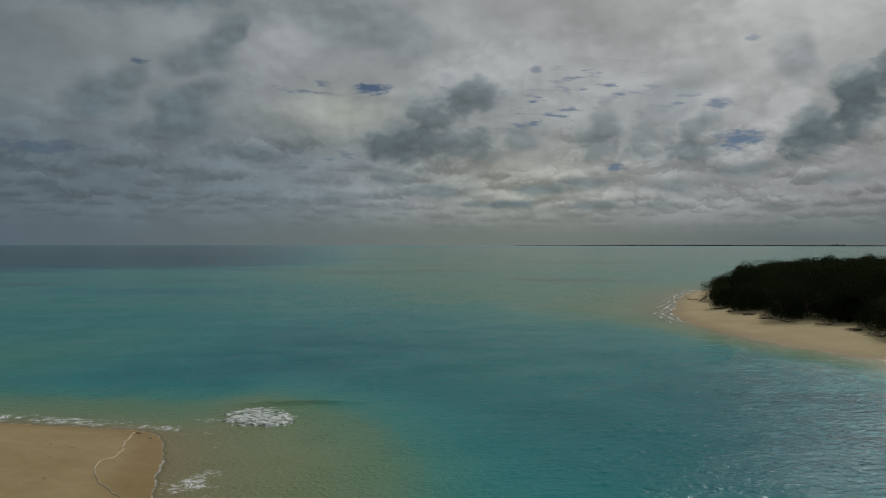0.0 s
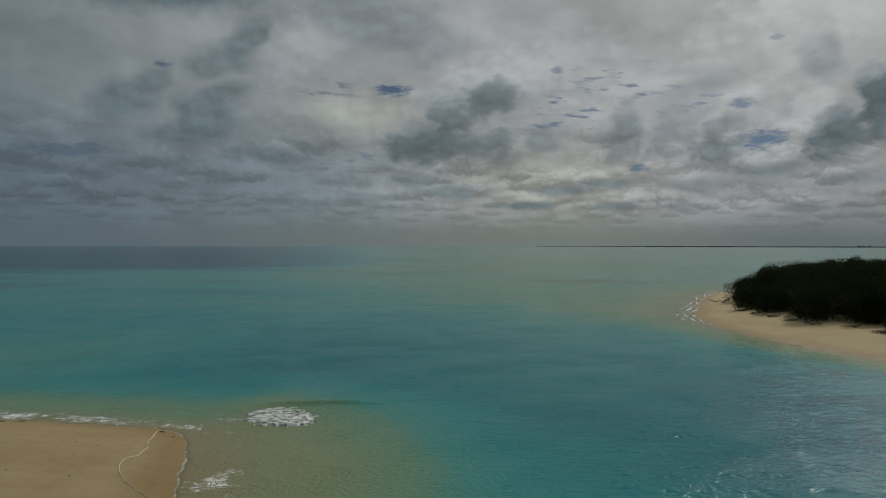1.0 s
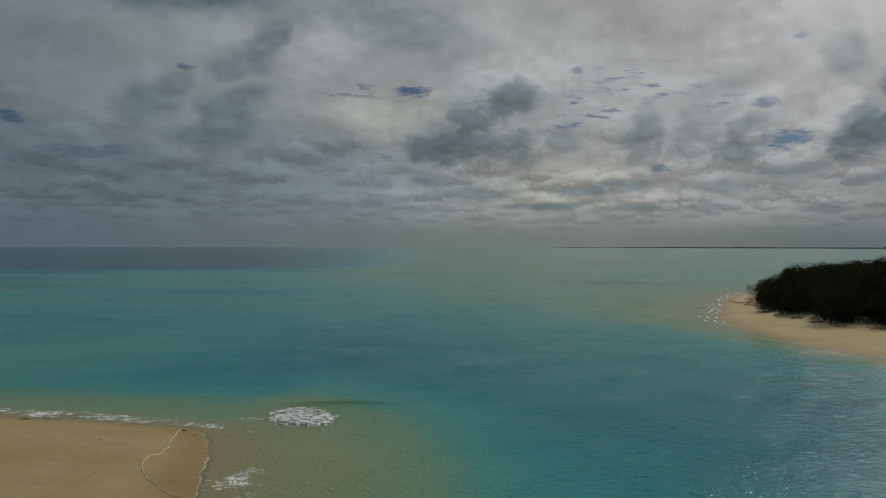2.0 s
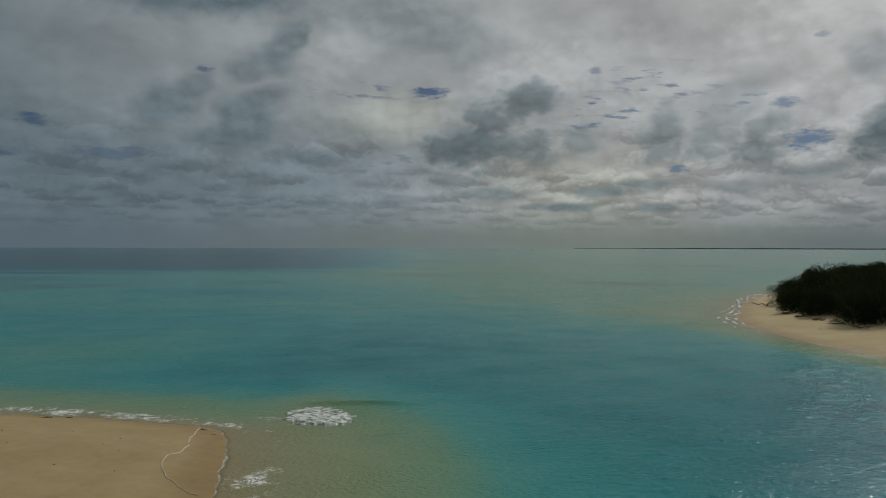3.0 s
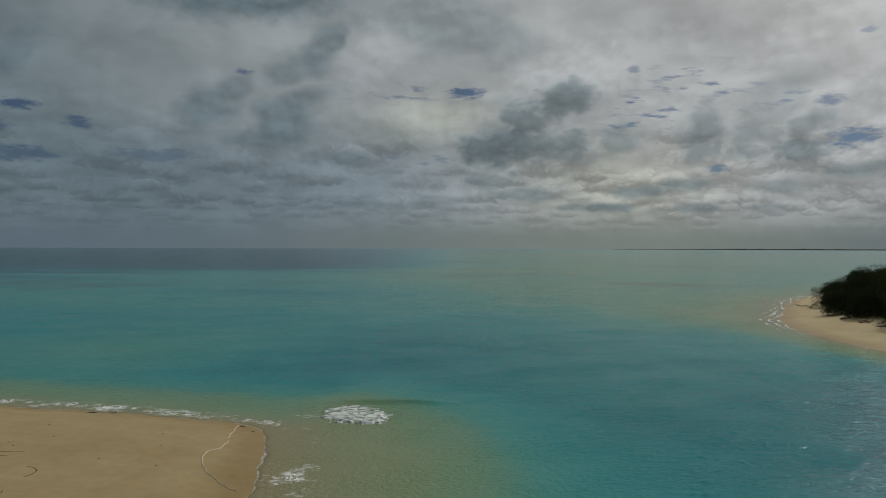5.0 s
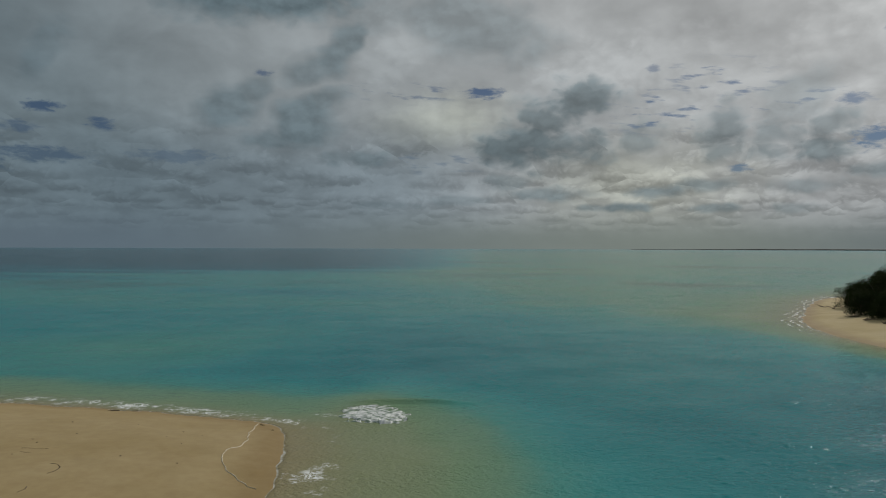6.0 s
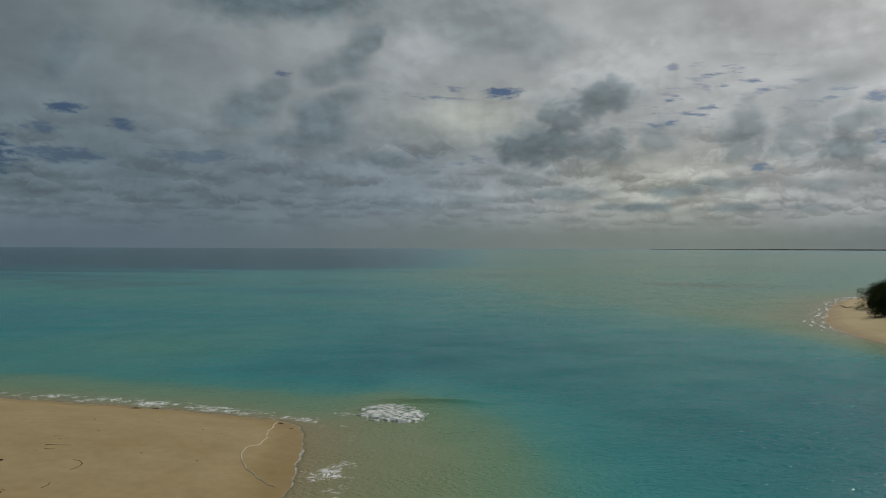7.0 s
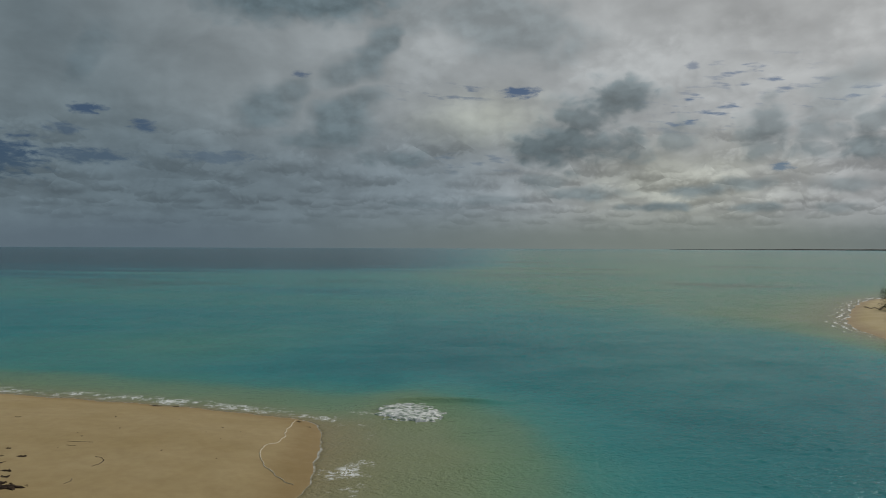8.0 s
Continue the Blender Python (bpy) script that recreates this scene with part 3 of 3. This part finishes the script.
# ---- mesh helpers ----
def part(name, bm, mat, parent=None, label="", smooth=False):
    me = bpy.data.meshes.new(name)
    bm.to_mesh(me)
    bm.free()
    me.materials.append(mat)
    if smooth:
        me.polygons.foreach_set("use_smooth", np.ones(len(me.polygons), bool))
    ob = new(name, me)
    ob.parent = parent
    return tagged(ob, label)


def tube(bm, points, radii, sides=7):
    """A tapered bent tube through the points."""
    rings = []
    for k, (p, r) in enumerate(zip(points, radii)):
        a, b = points[max(k - 1, 0)], points[min(k + 1, len(points) - 1)]
        axis = (b - a).normalized()
        u = axis.orthogonal().normalized()
        v = axis.cross(u)
        rings.append([bm.verts.new(p + r * (u * math.cos(t) + v * math.sin(t))) for t in (2 * math.pi * i / sides for i in range(sides))])
    for a, b in zip(rings, rings[1:]):
        for i in range(sides):
            bm.faces.new((a[i], a[(i + 1) % sides], b[(i + 1) % sides], b[i]))
    bm.faces.new(rings[0][::-1])
    bm.faces.new(rings[-1])


def bent(start, end, sag, n, rng):
    out = []
    for k in range(n + 1):
        t = k / n
        p = start.lerp(end, t)
        p += Vector((rng.uniform(-sag, sag), rng.uniform(-sag, sag), rng.uniform(-sag, sag) * 0.5)) * math.sin(math.pi * t)
        out.append(p)
    return out


def leaf_spray(verts, faces, at, size, count, rng):
    """A twig end: a few leaves pointing outwards from one spot."""
    for _ in range(count):
        d = Vector((rng.gauss(0, 1), rng.gauss(0, 1), rng.gauss(0.25, 0.8))).normalized()
        side = d.orthogonal().normalized()
        side.rotate(Matrix.Rotation(rng.uniform(0, 6.28), 3, d))
        up = d.cross(side)
        l, w = size * rng.uniform(0.7, 1.3), size * rng.uniform(0.22, 0.38)
        base = at + d * size * rng.uniform(0, 0.7)
        n = len(verts)
        verts += [base, base + d * l * 0.5 + side * w + up * w * 0.25, base + d * l, base + d * l * 0.5 - side * w + up * w * 0.25]
        faces.append((n, n + 1, n + 2, n + 3))


def shrub_tree(seed, height, spread, leaves):
    """A dense coastal shrub tree, leafy almost to the sand."""
    rng = random.Random(seed)
    base = new("shrub_tree")
    lean = Vector((rng.uniform(-0.3, 0.3), rng.uniform(-0.3, 0.3), height * 0.5))
    bm = bmesh.new()
    tube(bm, bent(Vector((0, 0, -0.25)), lean, 0.12, 5, rng), [0.17, 0.15, 0.13, 0.11, 0.09, 0.07])
    part("trunk", bm, BARK, base, smooth=True)
    tips = []
    for k in range(9):
        t = 2.4 * k + rng.uniform(-0.4, 0.4)
        start = Vector((0, 0, -0.1)).lerp(lean, rng.uniform(0.25, 0.95))
        reach = spread * rng.uniform(0.55, 0.95)
        end = Vector((math.cos(t) * reach, math.sin(t) * reach, height * rng.uniform(0.35, 0.9)))
        bm = bmesh.new()
        tube(bm, bent(start, end, 0.15, 4, rng), [0.07, 0.055, 0.045, 0.03, 0.015], 5)
        part("limb", bm, BARK, base, smooth=True)
        tips.append(end)
    verts, faces = [], []
    lobes = [(tip, spread * rng.uniform(0.38, 0.6)) for tip in tips]
    lobes += [(Vector((rng.uniform(-0.3, 0.3) * spread, rng.uniform(-0.3, 0.3) * spread, height * rng.uniform(0.6, 0.86))), spread * rng.uniform(0.4, 0.6)) for _ in range(5)]
    lobes += [(Vector((math.cos(k) * spread * 0.8, math.sin(k) * spread * 0.8, height * rng.uniform(0.05, 0.22))), spread * 0.5) for k in range(0, 9)]
    per = leaves // len(lobes)
    for c, r in lobes:
        for _ in range(per):
            d = Vector((rng.gauss(0, 1), rng.gauss(0, 1), rng.gauss(0, 0.9))).normalized()
            k = r * (0.45 + 0.62 * rng.random() ** 0.6)
            if rng.random() < 0.05:
                k *= 1.3
            at = c + Vector((d.x * k, d.y * k, d.z * k * 0.8))
            if at.z > 0.02:
                leaf_spray(verts, faces, at, 0.17, 5, rng)
    me = bpy.data.meshes.new("crown")
    me.from_pydata(verts, [], faces)
    me.materials.append(LEAF)
    crown = new("crown", me)
    crown.parent = base
    return tagged(base, "dense dark green coastal shrub tree at the beach edge", "tree", "thicket on the island")


def height_at(x, y):
    return float(ground_height(np.array([x], float), np.array([y], float))[0][0])


# ---- the thicket on the island ----
rng = random.Random(5)
models = [shrub_tree(11, 6.2, 2.5, 1700), shrub_tree(12, 5.4, 2.7, 1700), shrub_tree(13, 6.8, 2.4, 1700), shrub_tree(14, 4.6, 2.3, 1700), shrub_tree(15, 5.9, 2.9, 1700)]
used = set()
spots = []
for i in range(60):
    for k in range(60):
        spots.append((30 + i * 3.1 + rng.uniform(-1.1, 1.1), 30 + k * 3.1 + rng.uniform(-1.1, 1.1)))
sx, sy = np.array(spots).T
deep_in = inside_distance(sx, sy, THICKET)
for (x, y), d in zip(spots, deep_in):
    if not 1.4 < d < 26 or not 14 < math.degrees(math.atan2(x, y)) < 46 or y > 150:
        continue
    k = rng.randrange(5) if d > 4 else rng.choice((1, 3, 3, 4))
    size = 0.765 * rng.uniform(0.86, 1.1) * (0.64 + 0.36 * min(1, d / 8)) * (0.88 if y > 93 and d < 8 else 1.0)
    m = pose(x, y, height_at(x, y), 0, 0, rng.uniform(0, 360)) @ Matrix.Diagonal((size, size, size * rng.uniform(0.92, 1.08), 1))
    if k in used:
        tree = copy_thing(models[k], m)
        tree.scale = m.to_scale()
    else:
        used.add(k)
        models[k].matrix_basis = m
for k, tree in enumerate(models):
    if k not in used:
        tree.location = (60 + 4 * k, 85, 1.1)


# ---- the low coast on the horizon ----
def far_coast():
    bm = bmesh.new()
    rng = random.Random(3)
    prev = None
    for k in range(0, 361):
        a = radians(5.5 + k * 0.125)
        rise = min(1.0, 0.25 + k / 120)
        h = rise * (7.0 + 2.2 * noise.noise(Vector((k * 0.05, 0, 0))) + 1.2 * noise.noise(Vector((k * 0.31, 4, 0))) + rng.uniform(-0.4, 0.4))
        h += 5.0 if k in (176, 178, 181) else 0.0
        row = []
        for dr, z in ((0, -1.0), (6, h * 0.55), (40, h), (160, h * 0.8), (200, -1.0)):
            r = 4300 + dr
            row.append(bm.verts.new((r * math.sin(a), r * math.cos(a), z)))
        if prev:
            for i in range(4):
                bm.faces.new((prev[i], row[i], row[i + 1], prev[i + 1]))
        prev = row
    return tagged(part("backdrop", bm, FAR_WOOD), "low wooded coast far off along the horizon", "far coast", kind="structure")


far_coast()


# ---- the breaking wave off the tip of the spit ----
def make_froth():
    m, g = material("wave_froth")
    p = g.node("ShaderNodeTexCoord").outputs["Object"]
    long = g.vec("MULTIPLY", p, (0.55, 1.3, 1.0))
    a = g.noise(long, 3.2, 6.0, 0.65, 0.6)
    b = g.cells(g.vec("ADD", long, g.vec("MULTIPLY", g.xyz(a, a), (0.5, 0.5, 0.0))), 4.5)
    k = g.step(g.math("SUBTRACT", a, g.math("MULTIPLY", b, 0.7)), 0.33, 0.47)
    colour = g.mix(k, (0.2, 0.27, 0.2), (0.78, 0.79, 0.77))
    finish(g, principled(g, Base_Color=colour, Roughness=0.55, Specular_IOR_Level=0.3, Normal=g.bump(a, 0.7, 0.08)))
    return m


def breaking_wave():
    """A low bore of white water: a steep ragged front, thinning out behind."""
    nx, ny = 70, 74
    verts, faces = [], []
    for j in range(ny + 1):
        for i in range(nx + 1):
            u, v = i / nx, j / ny
            x, y = -10.4 + 3.7 * u, 32.2 + 4.7 * v
            e = noise.fractal(Vector((x * 1.1, y * 1.1, 0)), 0.6, 2.0, 5)
            q = math.hypot((u - 0.5 + 0.12 * (v - 0.5)) / 0.47, (v - 0.48) / 0.5) + 0.4 * e
            rim = 1 - float(ramp01(np.float64(q), 0.72, 1.0))
            front = float(ramp01(np.float64(v + 0.12 * e + 0.30 * (2 * u - 1) ** 2), 0.10, 0.16))
            lump = 0.06 * noise.fractal(Vector((x * 1.6, y * 4.0, 3.0)), 0.7, 2.0, 6)
            z = rim * front * (0.17 - 0.11 * v + lump) - 0.055
            verts.append((x, y, z))
    for j in range(ny):
        for i in range(nx):
            a = j * (nx + 1) + i
            faces.append((a, a + 1, a + nx + 2, a + nx + 1))
    me = bpy.data.meshes.new("breaking_wave")
    me.from_pydata(verts, [], faces)
    me.polygons.foreach_set("use_smooth", np.ones(len(faces), bool))
    me.materials.append(make_froth())
    return tagged(new("breaking_wave", me), "low breaking wave of white foam beside the sand spit", "wave")


breaking_wave()


# ---- the thin lines that the wash leaves on the wet sand ----
def foam_line(points, width, seed):
    """A narrow uneven ribbon of froth lying on the sand along a smooth curve."""
    rng = random.Random(seed)
    p = [Vector((x, y, 0)) for x, y in points]
    path = []
    for i in range(len(p) - 1):
        a, b, c, d = p[max(i - 1, 0)], p[i], p[i + 1], p[min(i + 2, len(p) - 1)]
        for k in range(14):
            t = k / 14
            path.append(0.5 * (2 * b + (c - a) * t + (2 * a - 5 * b + 4 * c - d) * t * t + (3 * b - 3 * c + d - a) * t ** 3))
    bm = bmesh.new()
    prev = None
    for i, q in enumerate(path):
        side = (path[min(i + 1, len(path) - 1)] - path[max(i - 1, 0)]).cross(Vector((0, 0, 1))).normalized()
        q = q + side * 0.16 * noise.noise(Vector((i * 0.16, seed, 0))) + side * rng.uniform(-0.02, 0.02)
        w = width * (0.35 + 0.9 * abs(noise.noise(Vector((i * 0.21, seed, 5.0)))) + rng.uniform(0, 0.25)) * min(1.0, 0.2 + i / 6, 0.2 + (len(path) - i) / 6)
        z = max(height_at(q.x, q.y), 0.0) + 0.012
        ring = [bm.verts.new((*(q + side * k * w).xy, z + lift)) for k, lift in ((-1.0, -0.012), (-0.4, 0.008), (0.4, 0.008), (1.0, -0.012))]
        if prev:
            for k in range(3):
                bm.faces.new((prev[k], prev[k + 1], ring[k + 1], ring[k]))
        prev = ring
    bmesh.ops.recalc_face_normals(bm, faces=bm.faces)
    return tagged(part("foam_line", bm, make_plain("drying_foam", (0.5, 0.43, 0.31), (0.7, 0.65, 0.53), 6.0, 0.8), smooth=True),
                  "thin white line of drying foam on wet sand", "foam")


foam_line([(-13.0, 31.6), (-12.6, 29.6), (-12.1, 28.2), (-12.2, 26.4), (-11.5, 24.9), (-10.4, 23.6), (-9.5, 23.0)], 0.026, 3)


# ---- drift on the sand ----
def weed_clump(name, x, y, size, seed, label, mat=WEED, flat=0.22):
    """A matted clump: a low ragged mound with loose strands."""
    rng = random.Random(seed)
    bm = bmesh.new()
    n, rings = 22, 4
    top = bm.verts.new((0, 0, size * flat))
    prev = None
    for k in range(1, rings + 1):
        ring = []
        for i in range(n):
            t = 2 * math.pi * i / n
            r = size * k / rings * (0.75 + 0.55 * noise.noise(Vector((math.cos(t) * 1.6, math.sin(t) * 1.6, seed * 3.1))) + rng.uniform(-0.06, 0.06))
            z = size * flat * (1 - (k / rings) ** 2) + rng.uniform(-0.02, 0.03) * size if k < rings else -0.03
            ring.append(bm.verts.new((r * math.cos(t) * 1.35, r * math.sin(t) * 0.85, z)))
        for i in range(n):
            j = (i + 1) % n
            bm.faces.new((top, ring[i], ring[j]) if prev is None else (prev[i], ring[i], ring[j], prev[j]))
        prev = ring
    for _ in range(3):
        t = rng.uniform(0, 6.28)
        a = Vector((math.cos(t) * size * 0.6, math.sin(t) * size * 0.4, 0.03))
        b = a * rng.uniform(1.5, 2.0) + Vector((0, 0, -0.03))
        tube(bm, bent(a, b, size * 0.12, 4, rng), [0.025 * size + 0.004] * 5, 4)
    ob = part(name, bm, mat)
    ob.location = (x, y, height_at(x, y) - 0.01)
    return tagged(ob, label, "seaweed", "seaweed on the spit")


WEED_SPOTS = [(-18.1, 19.75, 0.42), (-17.3, 19.65, 0.36), (-18.3, 19.25, 0.4), (-19.3, 22.45, 0.15), (-18.55, 20.95, 0.17), (-19.35, 21.6, 0.12), (-18.9, 20.9, 0.13),
              (-18.15, 20.45, 0.14), (-18.9, 20.3, 0.16), (-20.45, 23.2, 0.12), (-20.0, 22.3, 0.1), (-19.7, 21.4, 0.12), (-19.0, 19.9, 0.2), (-16.9, 19.9, 0.07),
              (-24.4, 28.2, 0.12), (-20.9, 33.1, 0.22), (-12.8, 31.4, 0.15), (-12.0, 30.6, 0.08), (-15.0, 28.6, 0.07), (-19.9, 33.2, 0.16)]
for k, (x, y, size) in enumerate(WEED_SPOTS):
    weed_clump("seaweed_clump", x, y, 1.25 * size, 20 + k, "dark brown dried seaweed clump on pale sand" if y < 31 else "dark wet seaweed clump at the waterline", flat=0.13)


def beach_twig(points, radius, seed):
    """A thin curved stem lying half sunk in the sand."""
    rng = random.Random(seed)
    path = [Vector((x + rng.uniform(-0.02, 0.02), y + rng.uniform(-0.02, 0.02), height_at(x, y))) for x, y in points]
    bm = bmesh.new()
    tube(bm, path, [radius * (1 - 0.6 * i / len(path)) for i in range(len(path))], 5)
    return tagged(part("twig", bm, DRIFT, smooth=True), "thin brown curved twig lying on pale sand", "twig", "twigs on the spit")


beach_twig([(-16.62, 23.1), (-16.45, 22.95), (-16.34, 22.72), (-16.3, 22.45), (-16.33, 22.2)], 0.02, 1)
beach_twig([(-17.0, 23.2), (-16.85, 23.25), (-16.7, 23.18)], 0.014, 2)
beach_twig([(-16.1, 20.9), (-16.0, 20.7), (-16.05, 20.45)], 0.017, 3)
beach_twig([(-19.2, 24.7), (-18.9, 24.75), (-18.55, 24.85), (-18.3, 24.85)], 0.015, 4)
beach_twig([(-18.9, 24.2), (-18.7, 24.15), (-18.5, 24.2)], 0.012, 5)


def shell_bit(x, y, size, seed):
    """A small broken shell or coral pebble."""
    rng = random.Random(seed)
    bm = bmesh.new()
    bmesh.ops.create_icosphere(bm, subdivisions=1, radius=size)
    for v in bm.verts:
        v.co = Vector((v.co.x * 1.2, v.co.y, v.co.z * 0.55)) * rng.uniform(0.75, 1.2)
    ob = part("coral_pebble", bm, DRIFT)
    ob.location = (x, y, height_at(x, y) + size * 0.2)
    return tagged(ob, "small brown coral pebble on pale sand", "pebble", "pebbles on the spit")


scatter = random.Random(91)
for k in range(14):
    shell_bit(scatter.uniform(-22, -13), scatter.uniform(20, 30), scatter.uniform(0.018, 0.036), k)


# ---- dead branches at the edge of the thicket ----
def brush_pile(name, x, y, length, seed, label, count=9):
    """A tangle of thin bleached branches lying on the sand."""
    rng = random.Random(seed)
    base = new(name)
    for k in range(count):
        t = rng.uniform(-0.5, 0.5) + (math.pi if rng.random() < 0.4 else 0)
        a = Vector((rng.uniform(-0.35, 0.35) * length, rng.uniform(-0.3, 0.3), 0.04))
        b = a + Vector((math.cos(t) * length * rng.uniform(0.3, 0.7), math.sin(t) * length * 0.5, rng.uniform(0.02, 0.4)))
        bm = bmesh.new()
        r = rng.uniform(0.02, 0.05)
        tube(bm, bent(a, b, 0.14, 4, rng), [r, r * 0.85, r * 0.7, r * 0.5, r * 0.25], 5)
        part("branch", bm, DRIFT, base, smooth=True)
    base.location = (x, y, height_at(x, y))
    base.rotation_euler = (0, 0, rng.uniform(-0.4, 0.4))
    return tagged(base, label, "driftwood", "dead wood on the beach")


for k, (x, y, length) in enumerate([(32.0, 87.0, 1.2), (31.9, 83.0, 1.5), (31.9, 78.6, 1.4), (32.2, 74.4, 1.6), (32.9, 70.6, 1.5), (34.6, 67.6, 1.3), (34.8, 63.6, 1.8), (35.0, 59.6, 1.8)]):
    brush_pile("brushwood", x, y, length, 60 + k, "dark dead branches lying on sand under the shrubs")
brush_pile("driftwood", 35.2, 104.0, 1.7, 81, "dark weathered driftwood branch on open pale sand", 7)
brush_pile("driftwood", 34.6, 100.6, 0.8, 82, "small dark driftwood piece on open pale sand", 4)
